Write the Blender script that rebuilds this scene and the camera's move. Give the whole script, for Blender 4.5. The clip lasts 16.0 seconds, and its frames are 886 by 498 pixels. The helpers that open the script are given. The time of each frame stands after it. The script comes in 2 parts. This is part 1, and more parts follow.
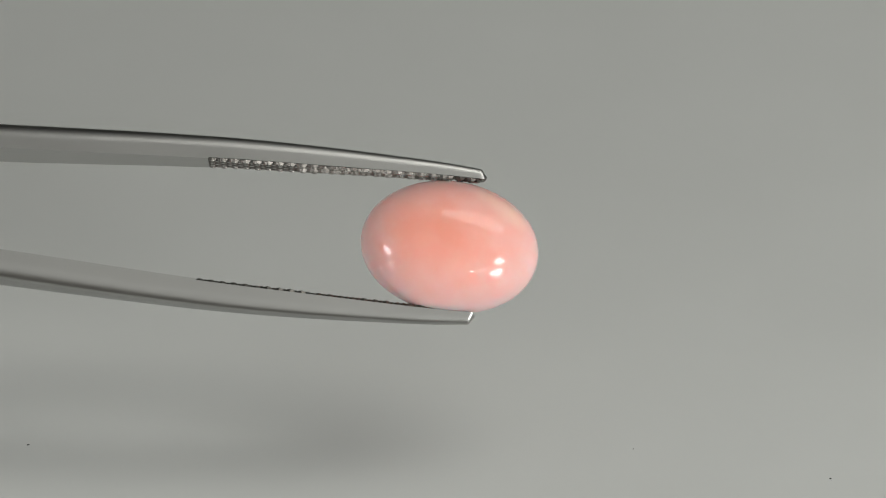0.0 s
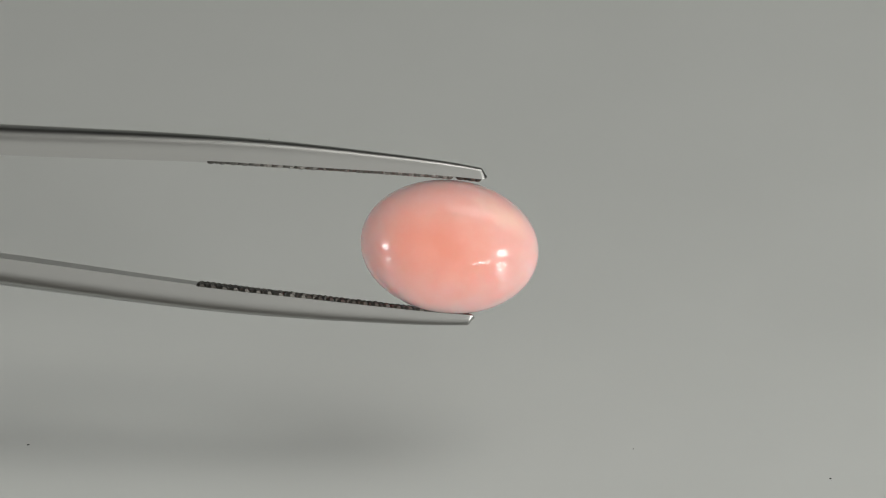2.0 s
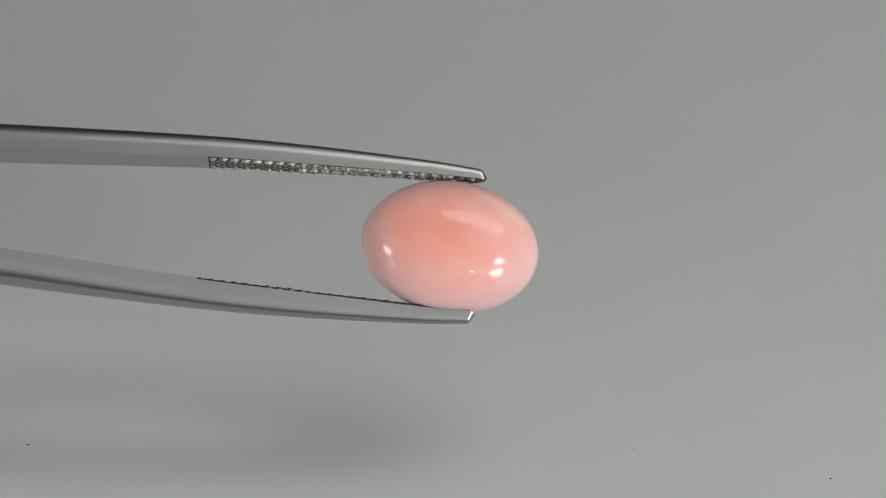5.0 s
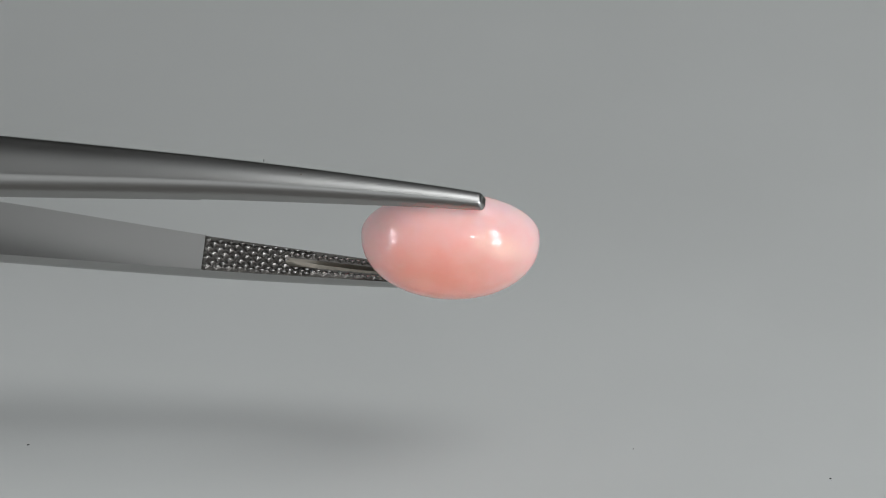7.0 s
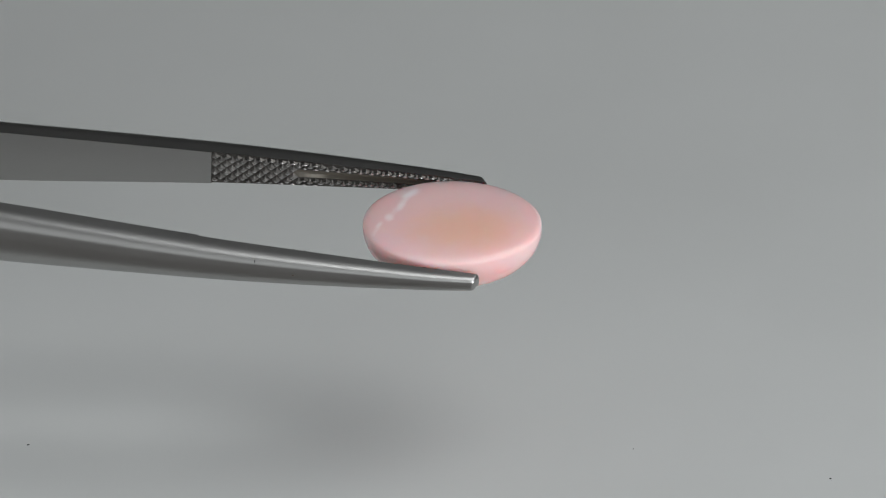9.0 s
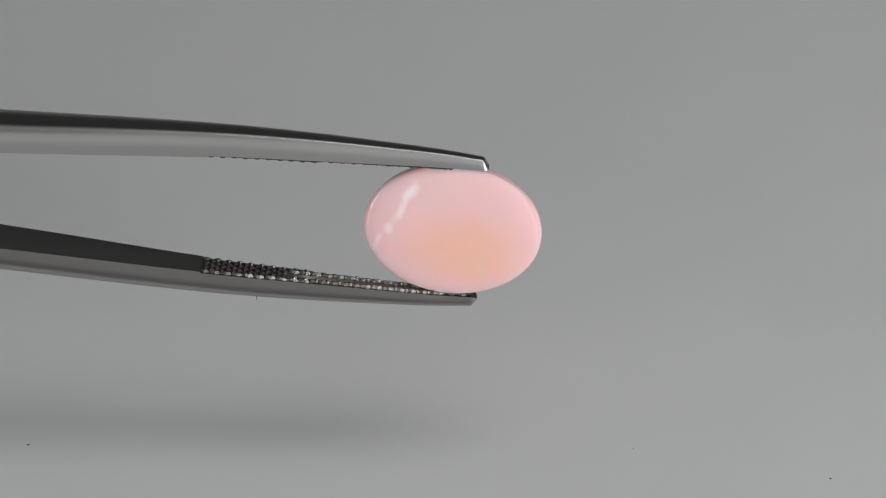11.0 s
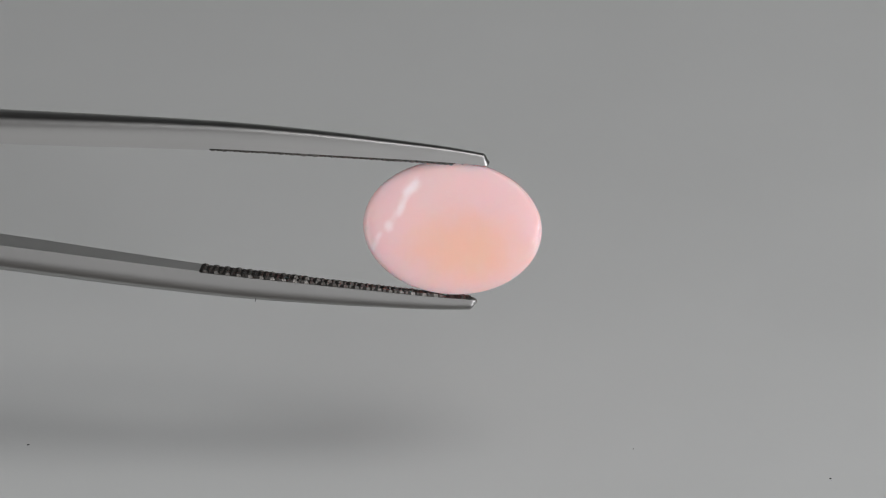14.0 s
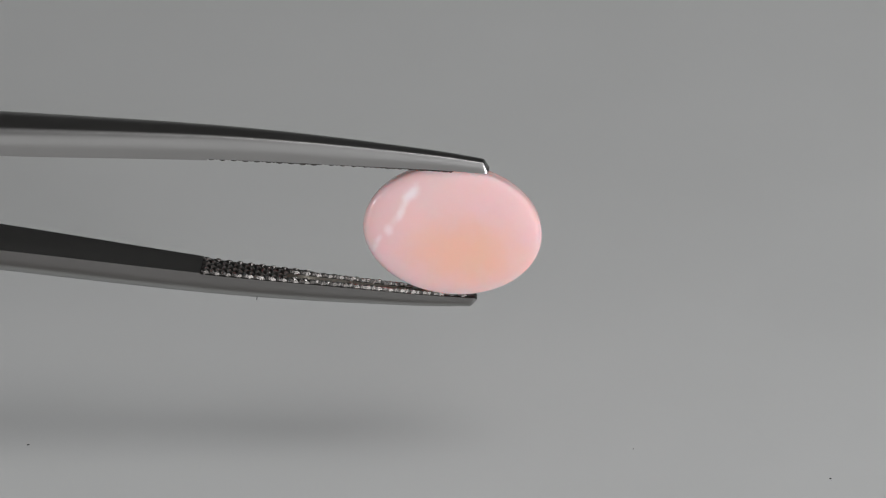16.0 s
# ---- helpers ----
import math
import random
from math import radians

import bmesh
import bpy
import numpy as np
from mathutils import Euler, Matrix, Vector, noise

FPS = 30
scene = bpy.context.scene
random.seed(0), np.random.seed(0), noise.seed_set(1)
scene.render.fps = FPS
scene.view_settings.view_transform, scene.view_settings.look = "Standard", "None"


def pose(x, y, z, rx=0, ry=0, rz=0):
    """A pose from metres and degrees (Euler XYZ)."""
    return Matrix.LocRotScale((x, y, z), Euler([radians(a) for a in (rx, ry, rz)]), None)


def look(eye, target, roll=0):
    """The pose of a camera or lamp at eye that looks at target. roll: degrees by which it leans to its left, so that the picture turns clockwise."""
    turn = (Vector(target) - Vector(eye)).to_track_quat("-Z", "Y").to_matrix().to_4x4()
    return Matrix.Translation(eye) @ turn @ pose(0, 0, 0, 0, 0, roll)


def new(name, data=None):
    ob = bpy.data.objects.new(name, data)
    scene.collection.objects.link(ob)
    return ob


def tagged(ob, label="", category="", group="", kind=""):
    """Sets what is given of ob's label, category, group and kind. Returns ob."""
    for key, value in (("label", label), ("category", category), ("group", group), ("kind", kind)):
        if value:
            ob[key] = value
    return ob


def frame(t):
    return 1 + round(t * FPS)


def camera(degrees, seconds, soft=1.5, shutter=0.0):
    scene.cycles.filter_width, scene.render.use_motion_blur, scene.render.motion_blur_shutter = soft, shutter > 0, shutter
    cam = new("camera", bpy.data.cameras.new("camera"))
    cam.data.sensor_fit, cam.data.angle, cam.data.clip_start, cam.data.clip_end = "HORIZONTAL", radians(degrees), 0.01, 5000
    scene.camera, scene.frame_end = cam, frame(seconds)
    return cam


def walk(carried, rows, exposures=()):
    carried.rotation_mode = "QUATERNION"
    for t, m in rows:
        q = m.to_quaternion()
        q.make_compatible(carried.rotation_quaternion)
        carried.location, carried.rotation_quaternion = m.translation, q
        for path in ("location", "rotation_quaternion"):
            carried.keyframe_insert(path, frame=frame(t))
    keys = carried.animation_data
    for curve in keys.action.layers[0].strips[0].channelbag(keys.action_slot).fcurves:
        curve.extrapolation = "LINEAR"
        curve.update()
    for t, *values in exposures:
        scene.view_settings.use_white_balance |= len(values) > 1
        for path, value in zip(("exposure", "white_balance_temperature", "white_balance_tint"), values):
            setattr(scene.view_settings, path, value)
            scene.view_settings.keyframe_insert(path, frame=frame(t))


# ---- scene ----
MM = 0.001
PX = 0.0351 * MM            # length of one drawing unit, in metres
FOV = 14.0
PITCH = 36.0                # the camera looks down on the card by this angle
HEIGHT = 15.7 * MM          # of the tweezers' axis above the card
DIST = 784 * PX / math.tan(radians(FOV / 2))

# ---- camera: still, close to the stone ----
cam = camera(FOV, 16.0, soft=1.2)
cp, sp = math.cos(radians(PITCH)), math.sin(radians(PITCH))
RIGHT, AWAY, UP = Vector((1, 0, 0)), Vector((0, cp, -sp)), Vector((0, sp, cp))
PIVOT = Vector((0, 0, HEIGHT))


def plane_point(x, y, away=0.0):
    """A point of the plane through the pivot that faces the camera, in drawing units; the pivot is at (797, 420)."""
    return PIVOT + RIGHT * ((x - 797) * PX) + UP * ((420 - y) * PX) + AWAY * away


EYE = plane_point(784, 441) - AWAY * DIST
STAND = look(EYE, plane_point(784, 441))
walk(cam, [(0.0, STAND), (16.0, STAND)], exposures=[
    (0.0, -0.25, 6610, 7), (2.8, -0.31, 6620, 7), (4.2, -0.36, 6530, 7), (6.3, -0.29, 6210, 9), (9.2, -0.26, 6200, 10),
    (11.3, -0.37, 6320, 13), (16.0, -0.39, 6320, 13)])

# ---- light ----
world = bpy.data.worlds.new("room_air")
scene.world = world
world.use_nodes = True
world.node_tree.nodes["Background"].inputs[0].default_value = (0.9, 0.95, 1.0, 1)
world.node_tree.nodes["Background"].inputs[1].default_value = 0.12


def lamp(name, way, dist, wide, high, watts, colour=(1, 1, 1), shape="ELLIPSE"):
    """An area lamp seen from the stone in a direction given as right, up and towards the camera; its width lies level."""
    d = (RIGHT * way[0] + UP * way[1] - AWAY * way[2]).normalized()
    across = (RIGHT - d * RIGHT.dot(d)).normalized()
    data = bpy.data.lights.new(name, "AREA")
    data.shape, data.size, data.size_y = shape, wide, high
    data.energy, data.color = watts, colour
    ob = new(name, data)
    turn = Matrix((across, d.cross(across), d)).transposed().to_4x4()
    ob.matrix_world = Matrix.Translation(PIVOT + d * dist) @ turn
    return ob


lamp("desk_lamp", (0.44, 0.72, 0.54), 0.34, 0.28, 0.125, 0.36, (1.0, 0.99, 0.96))
lamp("front_panel", (0.30, -0.16, 1.0), 0.33, 0.74, 0.50, 0.54, (1.0, 1.0, 0.97))
lamp("side_panel", (0.60, 0.10, 0.76), 0.33, 0.28, 0.34, 0.19, (1.0, 1.0, 0.97), "RECTANGLE")
lamp("ceiling_panel", (0.3, 0.77, 0.6), 0.80, 1.1, 0.95, 0.58, (1.0, 1.0, 0.97))
lamp("bulb_left_upper", (-0.84, -0.04, 0.52), 0.28, 0.056, 0.078, 0.22)
lamp("bulb_left_lower", (-0.80, -0.44, 0.41), 0.28, 0.046, 0.105, 0.23)
lamp("bulb_right_upper", (0.71, -0.09, 0.67), 0.28, 0.068, 0.062, 0.25)
lamp("bulb_right_lower", (0.68, -0.37, 0.61), 0.28, 0.062, 0.066, 0.25)
lamp("bulb_right_small", (0.44, -0.28, 0.83), 0.28, 0.085, 0.018, 0.06)


# ---- materials ----
def material(name, colour, rough=0.5, metal=0.0):
    m = bpy.data.materials.new(name)
    m.use_nodes = True
    b = m.node_tree.nodes["Principled BSDF"]
    b.inputs["Base Color"].default_value = (*colour, 1)
    b.inputs["Roughness"].default_value = rough
    b.inputs["Metallic"].default_value = metal
    return m, m.node_tree, b


def node(tree, kind, **values):
    n = tree.nodes.new(kind)
    for k, v in values.items():
        n.inputs[k].default_value = v
    return n


def noise_on(tree, scale, detail=3.0, stretch=(1, 1, 1)):
    c = tree.nodes.new("ShaderNodeTexCoord")
    mp = node(tree, "ShaderNodeMapping", Scale=stretch)
    n = node(tree, "ShaderNodeTexNoise", Scale=scale, Detail=detail)
    tree.links.new(c.outputs["Object"], mp.inputs["Vector"])
    tree.links.new(mp.outputs["Vector"], n.inputs["Vector"])
    return n


def ramp(tree, source, stops):
    r = tree.nodes.new("ShaderNodeValToRGB")
    while len(r.color_ramp.elements) < len(stops):
        r.color_ramp.elements.new(0.5)
    for e, (p, c) in zip(r.color_ramp.elements, stops):
        e.position, e.color = p, (*c, 1)
    tree.links.new(source, r.inputs[0])
    return r


def bump(tree, b, source, strength, dist):
    n = node(tree, "ShaderNodeBump", Strength=strength, Distance=dist)
    tree.links.new(source, n.inputs["Height"])
    tree.links.new(n.outputs["Normal"], b.inputs["Normal"])


def steel_material(name, colour, rough):
    """Satin stainless steel, brushed along the arm, with faint smears."""
    m, t, b = material(name, colour, rough, 1.0)
    smear = noise_on(t, 500.0, 4.0, (0.3, 1.5, 1.5))
    r = ramp(t, smear.outputs["Fac"], [(0.3, (rough - 0.01,) * 3), (0.7, (rough + 0.015,) * 3)])
    t.links.new(r.outputs["Color"], b.inputs["Roughness"])
    tone = ramp(t, smear.outputs["Fac"], [(0.3, tuple(c * 0.98 for c in colour)), (0.7, colour)])
    t.links.new(tone.outputs["Color"], b.inputs["Base Color"])
    grain = noise_on(t, 9000.0, 3.0, (0.12, 1, 1))
    bump(t, b, grain.outputs["Fac"], 0.10, 0.02 * MM)
    return m


STEEL = steel_material("satin_steel", (0.445, 0.442, 0.432), 0.32)
STEEL_TEETH = steel_material("knurled_steel", (0.47, 0.46, 0.445), 0.26)
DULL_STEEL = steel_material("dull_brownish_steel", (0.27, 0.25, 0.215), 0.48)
# same steel with the shade between the teeth put into its dark colour
SHADED_STEEL = steel_material("shade_darkened_steel", (0.14, 0.133, 0.123), 0.40)


def card_material():
    m, t, b = material("grey_card", (0.55, 0.56, 0.545), 0.75)
    n = noise_on(t, 60.0, 5.0)
    r = ramp(t, n.outputs["Fac"], [(0.3, (0.540, 0.550, 0.535)), (0.7, (0.560, 0.570, 0.555))])
    t.links.new(r.outputs["Color"], b.inputs["Base Color"])
    f = noise_on(t, 5000.0, 3.0)
    bump(t, b, f.outputs["Fac"], 0.05, 0.02 * MM)
    return m


def plain_material(name, c, rough):
    m, t, b = material(name, c, rough)
    n = noise_on(t, 6.0, 4.0)
    r = ramp(t, n.outputs["Fac"], [(0.3, tuple(x * 0.92 for x in c)), (0.7, tuple(x * 1.05 for x in c))])
    t.links.new(r.outputs["Color"], b.inputs["Base Color"])
    return m


CARD = card_material()
TABLE = plain_material("dark_table", (0.15, 0.14, 0.13), 0.22)
FLOOR = plain_material("dark_floor", (0.08, 0.078, 0.075), 0.6)
DARK_WALL = plain_material("grey_wall", (0.30, 0.30, 0.29), 0.8)
PALE_WALL = plain_material("pale_wall", (0.75, 0.75, 0.73), 0.8)
SPECK = plain_material("dust", (0.05, 0.05, 0.05), 0.9)
STAIN = plain_material("brown_stain", (0.20, 0.15, 0.11), 0.7)


def stone_material():
    """Milky pink opal: salmon heart under the dome, paler rim, an orange cloud and white veins by the back."""
    m, t, b = material("pink_opal", (0.85, 0.45, 0.38), 0.05)
    L = t.links.new
    c = t.nodes.new("ShaderNodeTexCoord")

    def blob(place, size, turn=0.0, warped=0.45):
        mp = node(t, "ShaderNodeMapping", Location=place, Scale=size, Rotation=(0, radians(turn), 0))
        mp.vector_type = "TEXTURE"
        L(c.outputs["Object"], mp.inputs["Vector"])
        warp = node(t, "ShaderNodeTexNoise", Scale=900.0, Detail=3.0)
        L(c.outputs["Object"], warp.inputs["Vector"])
        add = t.nodes.new("ShaderNodeVectorMath")
        add.operation = "MULTIPLY_ADD"
        L(warp.outputs["Color"], add.inputs[0])
        add.inputs[1].default_value = (warped,) * 3
        L(mp.outputs["Vector"], add.inputs[2])
        sub = t.nodes.new("ShaderNodeVectorMath")
        sub.operation = "SUBTRACT"
        L(add.outputs[0], sub.inputs[0])
        sub.inputs[1].default_value = (warped / 2,) * 3
        ln = t.nodes.new("ShaderNodeVectorMath")
        ln.operation = "LENGTH"
        L(sub.outputs[0], ln.inputs[0])
        mr = t.nodes.new("ShaderNodeMapRange")
        mr.interpolation_type = "SMOOTHSTEP"
        mr.inputs["From Min"].default_value, mr.inputs["From Max"].default_value = 1.0, 0.15
        L(ln.outputs["Value"], mr.inputs["Value"])
        return mr.outputs["Result"]

    def over(base, top, fac, gain=1.0):
        mx = t.nodes.new("ShaderNodeMix")
        mx.data_type = "RGBA"
        if gain != 1.0:
            mu = t.nodes.new("ShaderNodeMath")
            mu.operation = "MULTIPLY"
            L(fac, mu.inputs[0])
            mu.inputs[1].default_value = gain
            fac = mu.outputs[0]
        L(fac, mx.inputs["Factor"])
        if isinstance(base, tuple):
            mx.inputs["A"].default_value = (*base, 1)
        else:
            L(base, mx.inputs["A"])
        mx.inputs["B"].default_value = (*top, 1)
        return mx.outputs["Result"]

    col = over((0.83, 0.57, 0.58), (0.825, 0.408, 0.352), blob((-0.3 * MM, -3.0 * MM, 0.1 * MM), (11.0 * MM, 4.3 * MM, 8.5 * MM)))
    col = over(col, (0.81, 0.32, 0.24), blob((-0.9 * MM, -2.8 * MM, 0.1 * MM), (4.6 * MM, 2.0 * MM, 3.0 * MM)), 0.75)
    col = over(col, (0.95, 0.68, 0.57), blob((2.6 * MM, -1.7 * MM, 2.2 * MM), (2.8 * MM, 1.4 * MM, 1.0 * MM), 25), 0.7)
    col = over(col, (0.86, 0.51, 0.35), blob((0.9 * MM, 1.1 * MM, 1.2 * MM), (5.4 * MM, 1.9 * MM, 3.4 * MM)), 0.72)
    for x, z, a, c2, w in ((-3.0, -1.7, 0.42, 2.4, 0.9), (-2.65, -2.35, 0.65, 1.1, 0.8), (-3.9, 0.1, 0.45, 0.5, 0.8), (-3.2, -1.0, 0.4, 0.6, 0.9),
                           (-4.6, 1.0, 0.3, 0.8, 1.0)):
        col = over(col, (0.95, 0.86, 0.88), blob((x * MM, 1.1 * MM, z * MM), (a * MM, 0.9 * MM, c2 * MM), -26, w * 1.3), 0.72)
    mottle = node(t, "ShaderNodeTexNoise", Scale=420.0, Detail=4.0)
    L(c.outputs["Object"], mottle.inputs["Vector"])
    r = ramp(t, mottle.outputs["Fac"], [(0.38, (0.0,) * 3), (0.72, (0.2,) * 3)])
    col = over(col, (0.88, 0.60, 0.53), r.outputs["Color"])
    L(col, b.inputs["Base Color"])
    b.inputs["Subsurface Weight"].default_value = 0.85
    b.inputs["Specular IOR Level"].default_value = 0.42
    b.inputs["Subsurface Radius"].default_value = (1.0, 0.45, 0.35)
    b.inputs["Subsurface Scale"].default_value = 1.2 * MM
    b.inputs["IOR"].default_value = 1.45
    f = node(t, "ShaderNodeTexNoise", Scale=500.0, Detail=2.0)
    L(c.outputs["Object"], f.inputs["Vector"])
    bump(t, b, f.outputs["Fac"], 0.04, 0.05 * MM)
    return m


OPAL = stone_material()


# ---- building tools ----
def mesh_of(name, bm, mat, smooth=True, sharp=40):
    bmesh.ops.recalc_face_normals(bm, faces=bm.faces)
    for e in bm.edges:
        if len(e.link_faces) == 2 and e.calc_face_angle(0) > radians(sharp):
            e.smooth = False
    for f in bm.faces:
        f.smooth = smooth
    me = bpy.data.meshes.new(name)
    bm.to_mesh(me)
    bm.free()
    me.materials.append(mat)
    return me


def part(name, bm, mat, parent=None, label="", smooth=True, sharp=40):
    ob = new(name, mesh_of(name, bm, mat, smooth, sharp))
    ob.parent = parent
    if label:
        ob["label"] = label
    return ob


def slab(x0, x1, y0, y1, z0, z1):
    bm = bmesh.new()
    bmesh.ops.create_cube(bm, size=1)
    for v in bm.verts:
        v.co = Vector(((x0 + x1) / 2 + v.co.x * (x1 - x0), (y0 + y1) / 2 + v.co.y * (y1 - y0), (z0 + z1) / 2 + v.co.z * (z1 - z0)))
    return bm


def curve_at(s, knots):
    """Smooth value at s through a few (s, value) knots."""
    if s <= knots[0][0]:
        return knots[0][1]
    n = len(knots)
    for i in range(n - 1):
        (a, va), (b, vb) = knots[i], knots[i + 1]
        if s <= b:
            def slope(j):
                if 0 < j < n - 1:
                    return (knots[j + 1][1] - knots[j - 1][1]) / (knots[j + 1][0] - knots[j - 1][0])
                k = max(0, min(n - 2, j - (j == n - 1)))
                return (knots[k + 1][1] - knots[k][1]) / (knots[k + 1][0] - knots[k][0])
            h, q = b - a, (s - a) / (b - a)
            return ((2 * q**3 - 3 * q * q + 1) * va + (q**3 - 2 * q * q + q) * h * slope(i)
                    + (3 * q * q - 2 * q**3) * vb + (q**3 - q * q) * h * slope(i + 1))
    return knots[-1][1]


# ---- setting ----
def setting():
    def s(name, bm, mat, label):
        return tagged(part(name, bm, mat, None, "", False), label, name.split("_")[0], kind="structure")
    s("floor", slab(-1.0, 1.0, -1.0, 1.0, -0.80, -0.76), FLOOR, "dark floor of the room under the table")
    s("wall_far", slab(-1.0, 1.0, 1.0, 1.1, -0.76, 0.95), DARK_WALL, "plain grey wall beyond the table")
    s("wall_near", slab(-1.0, 1.0, -1.1, -1.0, -0.76, 0.95), PALE_WALL, "plain pale wall behind the camera")
    s("wall_west", slab(-1.1, -1.0, -1.1, 1.1, -0.76, 0.95), DARK_WALL, "plain grey wall beside the table")
    s("wall_east", slab(1.0, 1.1, -1.1, 1.1, -0.76, 0.95), DARK_WALL, "plain grey wall beside the table")
    s("ceiling", slab(-1.1, 1.1, -1.1, 1.1, 0.95, 1.05), PALE_WALL, "plain pale ceiling")
    table = tagged(new("table"), "polished dark brown work table under the grey card", "table")
    part("tabletop", slab(-0.7, 0.7, -0.4, 0.5, -0.028, -0.0006), TABLE, table, "", False)
    for x in (-0.64, 0.64):
        for y in (-0.34, 0.44):
            part("leg", slab(x - 0.03, x + 0.03, y - 0.03, y + 0.03, -0.76, -0.028), TABLE, table, "", False)
    tagged(part("backdrop_card", slab(-0.16, 0.16, -0.0115, 0.30, -0.0006, 0.0), CARD, None, "", False),
           "smooth matt light grey card lying flat on the table", "card", kind="structure")


def speck(x, y, size):
    """A grain of dust lying on the card."""
    d = (plane_point(x, y) - EYE).normalized()
    p = EYE + d * (-EYE.z / d.z)
    bm = bmesh.new()
    bmesh.ops.create_icosphere(bm, subdivisions=2, radius=size)
    for v in bm.verts:
        v.co = Vector((v.co.x * 1.3, v.co.y, v.co.z * 0.5)) * (1 + 0.5 * noise.noise(v.co / size * 1.3 + Vector((x, y, 0))))
    low = min(v.co.z for v in bm.verts)
    for v in bm.verts:
        v.co.z -= low
    ob = part("dust_speck", bm, SPECK)
    ob.location = p
    return tagged(ob, "tiny dark grain of dust on the grey card", "dust", "dust on the card")


# ---- tweezers ----
# distance from the tip, in drawing units, and: half gap, thickness, half width
GAP = [(0, 118.0), (90, 118.5), (250, 115.0), (490, 108.5), (850, 90.0), (1700, 55.0), (3000, 30.0), (4400, 12.0)]
THICK = [(0, 22.0), (80, 28.0), (160, 33.0), (280, 40.0), (460, 46.0), (850, 52.0), (2000, 52.0), (4400, 40.0)]
WIDE = [(0, 14.0), (490, 37.0), (850, 56.0), (1700, 95.0), (2600, 130.0), (4400, 120.0)]
KNURL_END = 490
NOSE = 8.0
GROOVE = (40, 350)


def arm_mesh(sign):
    bm = bmesh.new()
    stations = [0, 0.4, 1.2, 2.6, 4.5, 6.5, 8, 12, 25, 40, 60, 90, 120, 160, 200, 240, 280, 320, 350, 390, 440, 489, 491, 560, 640, 720, 800, 880, 1000,
                1200, 1450, 1700, 2100, 2600, 3100, 3600, 4000, 4400]
    rings = []
    for s in stations:
        d, th, w = curve_at(s, GAP), curve_at(s, THICK), curve_at(s, WIDE)
        inset = NOSE - math.sqrt(NOSE ** 2 - (NOSE - s) ** 2) if s < NOSE else 0.0
        base = 2.5 if s < KNURL_END else 0.0          # the toothed stretch is cut a little deeper
        deep = 0.0
        if GROOVE[0] <= s <= GROOVE[1]:
            q = (s - GROOVE[0]) / (GROOVE[1] - GROOVE[0])
            deep = 9.0 * math.sin(math.pi * q) ** 0.5
        gw = 0.30 * w if deep else 0.22 * w
        ru, rv = 0.62 * th, 0.42 * w                    # the corners of the back are rounded, more on the side
        wo, crown = 0.98 * w, min(0.07 * w, 0.15 * th)   # the back is narrower than the grip, and faintly crowned
        edge = th - crown
        pts = [(base, -w), (base, -gw), (base + deep, -gw * 0.6), (base + deep, gw * 0.6), (base, gw), (base, w)]
        for k in range(9):
            a = k / 8 * math.pi / 2
            pts.append((edge - ru + ru * math.sin(a), wo - rv + rv * math.cos(a)))
        for k in range(1, 10):
            q = 1 - k / 5
            pts.append((edge + crown * (1 - q * q), (wo - rv) * q))
        for k in range(9):
            a = (1 - k / 8) * math.pi / 2
            pts.append((edge - ru + ru * math.sin(a), -(wo - rv + rv * math.cos(a))))
        mid = th / 2
        ev, eu = 1 - inset / w, 1 - inset / mid                            # rounded nose
        slant = max(0.0, 1 - s / 60) * 7.0 / th                            # the end is cut back towards the outside
        ahead = max(0.0, 1 - s / 60) * 4.0
        rings.append([bm.verts.new(((ahead - s - slant * u) * PX, v * ev * PX, sign * (d + mid + (u - mid) * eu) * PX)) for u, v in pts])
    n = len(rings[0])
    for a, b in zip(rings, rings[1:]):
        for i in range(n):
            f = bm.faces.new((a[i], a[(i + 1) % n], b[(i + 1) % n], b[i]))
            # 1: painted shade between the teeth, 2: dull brownish steel of the groove
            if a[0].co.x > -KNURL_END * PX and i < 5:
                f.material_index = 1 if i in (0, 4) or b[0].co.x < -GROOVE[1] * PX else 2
    bm.faces.new(rings[0])
    bm.faces.new(rings[-1])
    return bm


def tooth_mesh():
    """One cross-cut tooth of unit size: a four-sided point with a worn top."""
    bm = bmesh.new()
    corners = ((0.5, 0), (0, 0.5), (-0.5, 0), (0, -0.5))
    base = [bm.verts.new((p, q, 0.12)) for p, q in corners]
    tip = [bm.verts.new((p * 0.5, q * 0.5, -1.0)) for p, q in corners]
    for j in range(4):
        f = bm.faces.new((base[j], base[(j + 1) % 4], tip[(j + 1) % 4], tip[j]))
        # flanks are coloured darker to stand for the shade beside the tops
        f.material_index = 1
    peak = bm.verts.new((0, 0, -1.25))
    for j in range(4):
        bm.faces.new((tip[j], tip[(j + 1) % 4], peak))
    bm.faces.new(base)
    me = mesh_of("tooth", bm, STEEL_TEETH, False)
    me.materials.append(SHADED_STEEL)
    return me


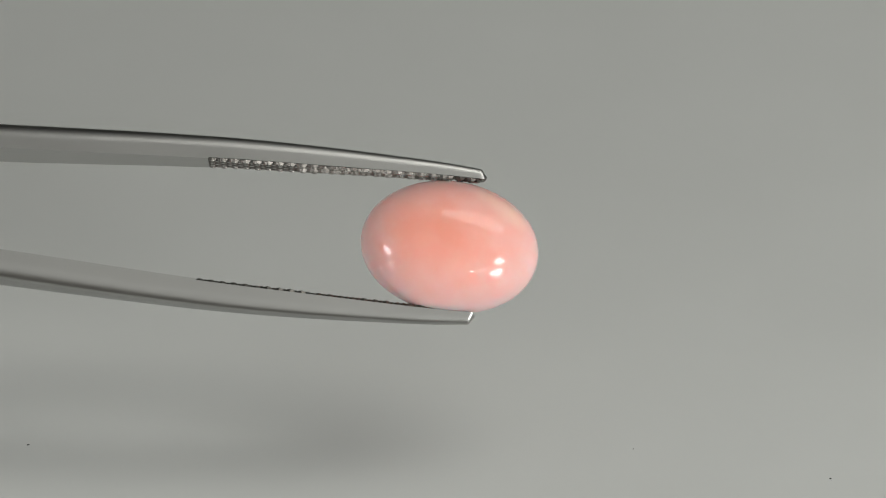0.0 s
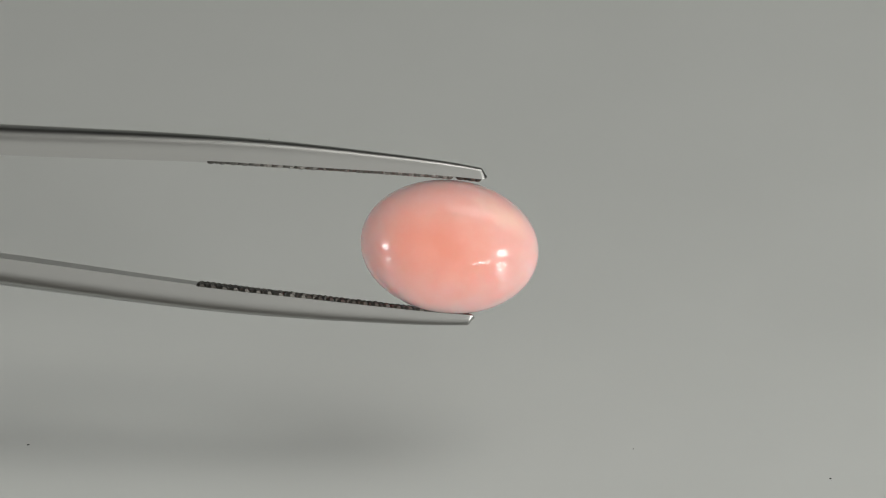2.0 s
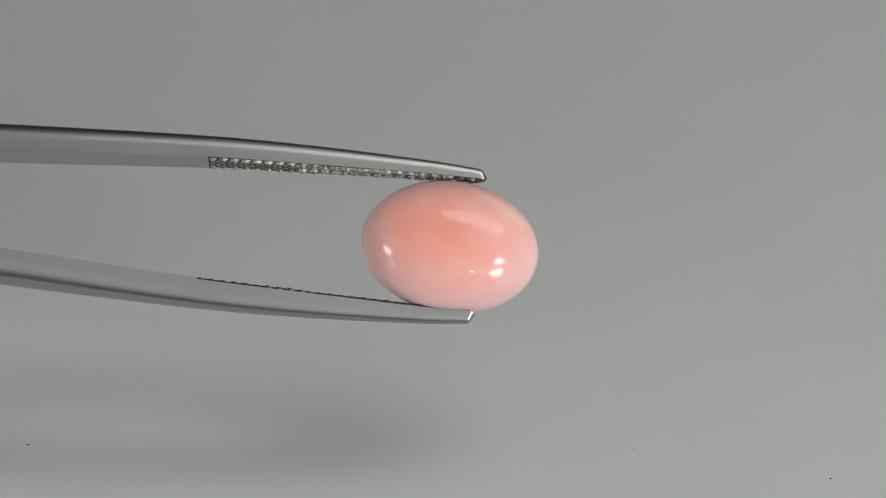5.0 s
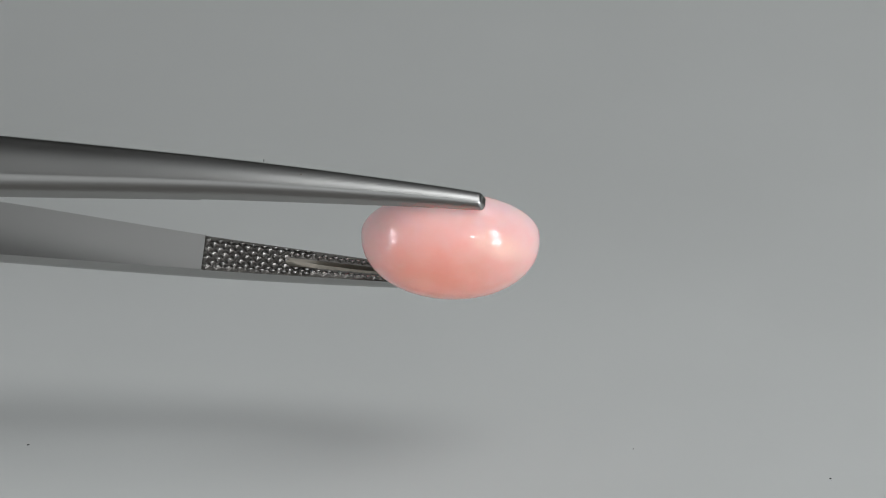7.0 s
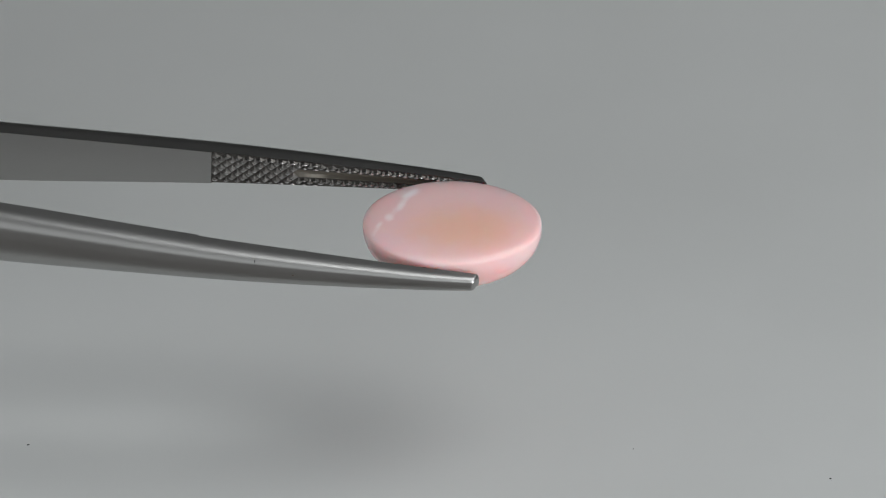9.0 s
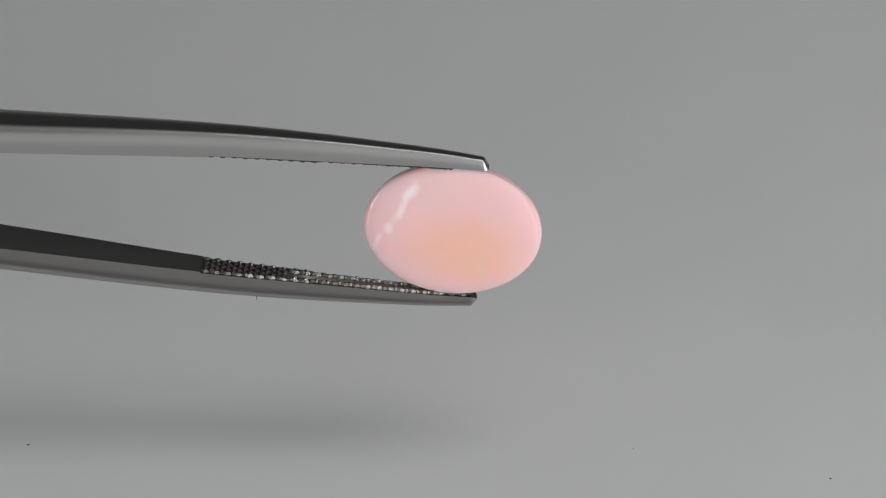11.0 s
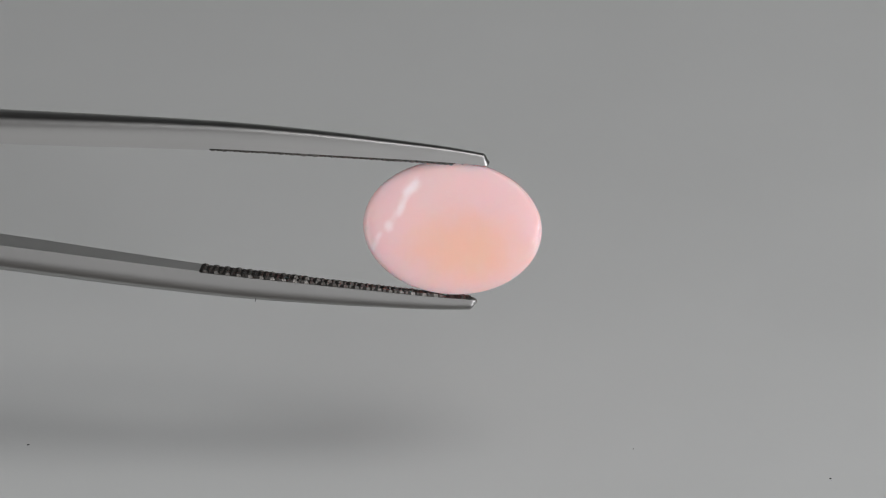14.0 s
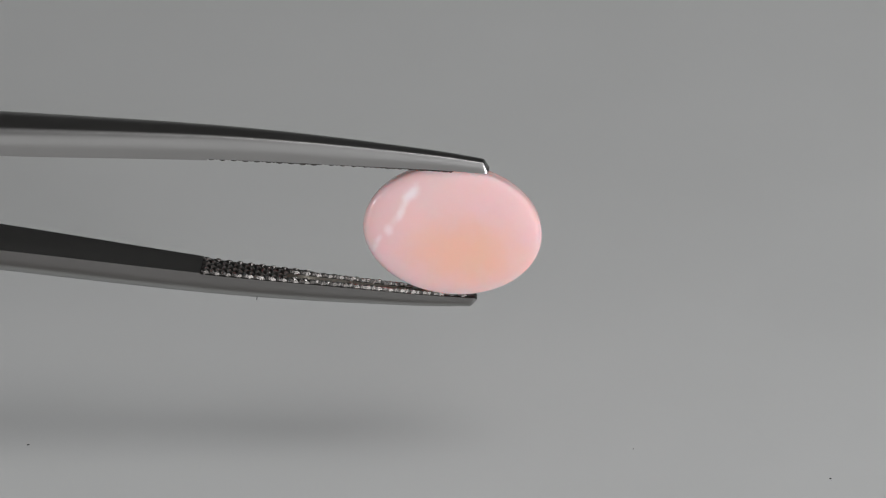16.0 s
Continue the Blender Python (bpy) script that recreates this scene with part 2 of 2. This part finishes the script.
def teeth(arm, sign, me):
    """Teeth in staggered rows along the grip, leaving the groove free."""
    la, lb = 20.0, 20.0
    i, s = 0, 14.0
    while s < KNURL_END - 2:
        off = 0.0 if i % 2 == 0 else lb / 2
        d, w = curve_at(s, GAP), curve_at(s, WIDE)
        groove = GROOVE[0] + 10 <= s <= GROOVE[1] - 8
        for k in range(-4, 5):
            v = k * lb + off
            if abs(v) > w + 6.0 or (groove and abs(v) < 0.30 * w + 1.0):
                continue
            high, low = min(w - 2.0, v + lb * 0.48), max(2.0 - w, v - lb * 0.48)
            if groove:
                low, high = (max(low, 0.32 * w), high) if v > 0 else (low, min(high, -0.32 * w))
            if high - low < 5.0:
                continue
            ob = new("tooth", me)
            ob.parent = arm
            ob.matrix_basis = Matrix.LocRotScale(Vector((-s * PX, (high + low) / 2 * PX, sign * (d + 2.5) * PX)), None,
                                                 Vector((la * 0.96 * PX, (high - low) * PX, sign * 5.0 * random.uniform(0.88, 1.05) * PX)))
        s += la / 2
        i += 1


def tweezers():
    t = tagged(new("tweezers"), "satin stainless steel tweezers with fine toothed tips gripping a stone", "tweezers")
    me = tooth_mesh()
    for sign in (1, -1):
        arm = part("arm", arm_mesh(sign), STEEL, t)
        arm.data.materials.append(SHADED_STEEL)
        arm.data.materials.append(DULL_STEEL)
        teeth(arm, sign, me)
    upper = next(o for o in t.children if o.name == "arm")
    bm = bmesh.new()
    w, top = curve_at(388, WIDE) * 0.86, curve_at(388, GAP) + curve_at(388, THICK)
    bmesh.ops.create_cone(bm, cap_ends=True, segments=6, radius1=0.9, radius2=0.5, depth=7)
    for v in bm.verts:
        v.co = Vector((-388 + v.co.x + 0.05 * v.co.z ** 2, w + v.co.y, top - 4 + v.co.z + 1.0)) * PX
    part("lint", bm, SPECK, upper, "short dark fibre stuck to the arm")
    bm = bmesh.new()
    bmesh.ops.create_icosphere(bm, subdivisions=1, radius=1.0)
    back = curve_at(320, GAP) + curve_at(320, THICK)
    for v in bm.verts:
        v.co = Vector((-320 + v.co.x * 1.9, 4 + v.co.y * 1.1, back + v.co.z * 0.5)) * PX
    part("stain", bm, STAIN, upper, "small brown stain on the back of the arm")
    bm = bmesh.new()
    bmesh.ops.create_cube(bm, size=1)
    for v in bm.verts:
        v.co = Vector(((-4300 + v.co.x * 260) * PX, v.co.y * 200 * PX, v.co.z * 30 * PX))
    bmesh.ops.bevel(bm, geom=list(bm.edges), offset=4 * PX, segments=2, affect="EDGES")
    part("joint", bm, STEEL, t, "welded steel joint")
    return t


# ---- the stone ----
SA, SB = 158.5, 118.5          # half length and half width
DOME, BACK = 89.0, 29.0        # towards the dome's top and towards the back, from the grip plane

GIRDLE = 9.0                   # the widest line lies this far behind the grip plane


def stone():
    bm = bmesh.new()
    profile = []
    for k in range(0, 29):                               # dome, from its top to the girdle
        a = k / 28 * math.pi / 2
        profile.append((math.sin(a) ** 0.87, -GIRDLE + (DOME + GIRDLE) * max(math.cos(a), 0.0) ** 0.88))
    for k in range(1, 25):                               # full round lower edge that runs into a faintly crowned back
        a = k / 24 * math.pi / 2
        profile.append((max(math.cos(a), 0.0) ** 0.62, -GIRDLE - (BACK - GIRDLE) * math.sin(a) ** 0.62))
    seg = 96
    rings = []
    for r, h in profile:
        if r < 1e-4:
            rings.append([bm.verts.new((0, -h * PX, 0))])
        else:
            rings.append([bm.verts.new((r * SA * math.cos(j / seg * math.tau) * PX, -h * PX, r * SB * math.sin(j / seg * math.tau) * PX))
                          for j in range(seg)])
    for a, b in zip(rings, rings[1:]):
        for j in range(seg):
            k = (j + 1) % seg
            if len(a) == 1:
                bm.faces.new((a[0], b[j], b[k]))
            elif len(b) == 1:
                bm.faces.new((a[j], a[k], b[0]))
            else:
                bm.faces.new((a[j], a[k], b[k], b[j]))
    ob = part("gemstone", bm, OPAL, None, "", True, 80)
    return tagged(ob, "polished oval pink opal cabochon held between tweezer tips", "gemstone")


# ---- what moves ----
TILT = 5.1
# seconds, turn about the tweezers' axis, and the place of the axis at the tips
TURNS = [
    (0, -11.5, 847.5, 437.5), (0.25, -18.0, 847.5, 437.5), (0.5, -11.0, 847.5, 437.5), (0.75, 1.0, 847.5, 437.5),
    (1, 11.0, 847.5, 437.5), (1.25, 18.5, 847.5, 437.0), (1.5, 21.8, 847.5, 436.2), (1.75, 14.5, 847.5, 436.5),
    (2, 4.0, 847.5, 437.5), (2.25, -4.0, 847.5, 437.0), (2.5, -12.5, 847.5, 436.0), (2.75, -14.0, 847.5, 436.0),
    (3, -5.0, 847.5, 437.0), (3.25, 5.0, 847.5, 437.5), (3.5, 14.5, 847.5, 437.5), (3.75, 19.0, 847.5, 438.0),
    (4, 18.5, 847.5, 438.0), (4.2, 12.5, 847.5, 437.5), (4.6, -4.0, 847.5, 437.5), (5, -13.0, 847.5, 437.0),
    (5.4, -7.0, 847.5, 437.0), (5.8, 8.0, 847.5, 437.5), (6.3, 29.0, 848.0, 438.0),
    (6.5, 37.0, 848.0, 435.0), (6.75, 46.0, 848.5, 432.0), (7, 56.0, 848.5, 429.5), (7.25, 65.5, 849.0, 427.0),
    (7.5, 75.3, 849.5, 423.0), (7.75, 84.5, 850.0, 418.0), (8, 93.8, 850.0, 416.0), (8.25, 103.6, 850.0, 414.5),
    (8.5, 114.0, 850.5, 413.5), (8.75, 124.0, 850.5, 412.5), (9, 133.0, 851.0, 413.0), (9.2, 140.0, 851.0, 413.0),
    (9.7, 158.0, 851.5, 413.5), (10.2, 176.0, 852.0, 412.0), (10.6, 191.0, 852.0, 412.0), (11, 202.0, 852.0, 411.0),
    (11.3, 199.0, 852.0, 411.0), (11.5, 193.0, 852.0, 411.0), (11.75, 185.0, 852.0, 411.0), (12, 174.0, 852.0, 411.0),
    (12.25, 168.5, 852.0, 411.0), (12.5, 175.0, 852.0, 411.0), (12.75, 185.0, 852.0, 411.0), (13, 194.0, 852.0, 412.0),
    (13.25, 203.0, 852.0, 413.0), (13.5, 206.5, 852.0, 414.0), (13.75, 199.0, 852.0, 412.0), (14, 190.0, 852.0, 411.0),
    (14.25, 180.0, 852.0, 411.0), (14.5, 171.0, 852.0, 411.0), (14.75, 170.0, 852.0, 411.0), (15, 178.0, 852.0, 411.0),
    (15.25, 188.0, 852.0, 411.0), (15.5, 196.0, 852.0, 411.0), (15.75, 201.0, 852.0, 412.0), (16, 204.0, 852.0, 413.5)]
UPRIGHT = Matrix((RIGHT, AWAY, UP)).transposed().to_4x4()
STONE_IN_GRIP = pose(-51 * PX, 0, -4 * PX, -4.0, 2.0, 4.0)


def motions():
    grip, gem = [], []
    for t, turn, x, y in TURNS:
        m = Matrix.Translation(plane_point(x, y)) @ UPRIGHT @ pose(0, 0, 0, 0, TILT, 0) @ pose(0, 0, 0, turn, 0, 0)
        grip.append((t, m))
        gem.append((t, m @ STONE_IN_GRIP))
    walk(TWEEZERS, grip)
    walk(STONE, gem)


setting()
TWEEZERS = tweezers()
STONE = stone()
for spot in ((50, 788, 1.9 * PX), (1470, 848, 1.7 * PX), (1121, 795, 1.0 * PX)):
    speck(*spot)
motions()
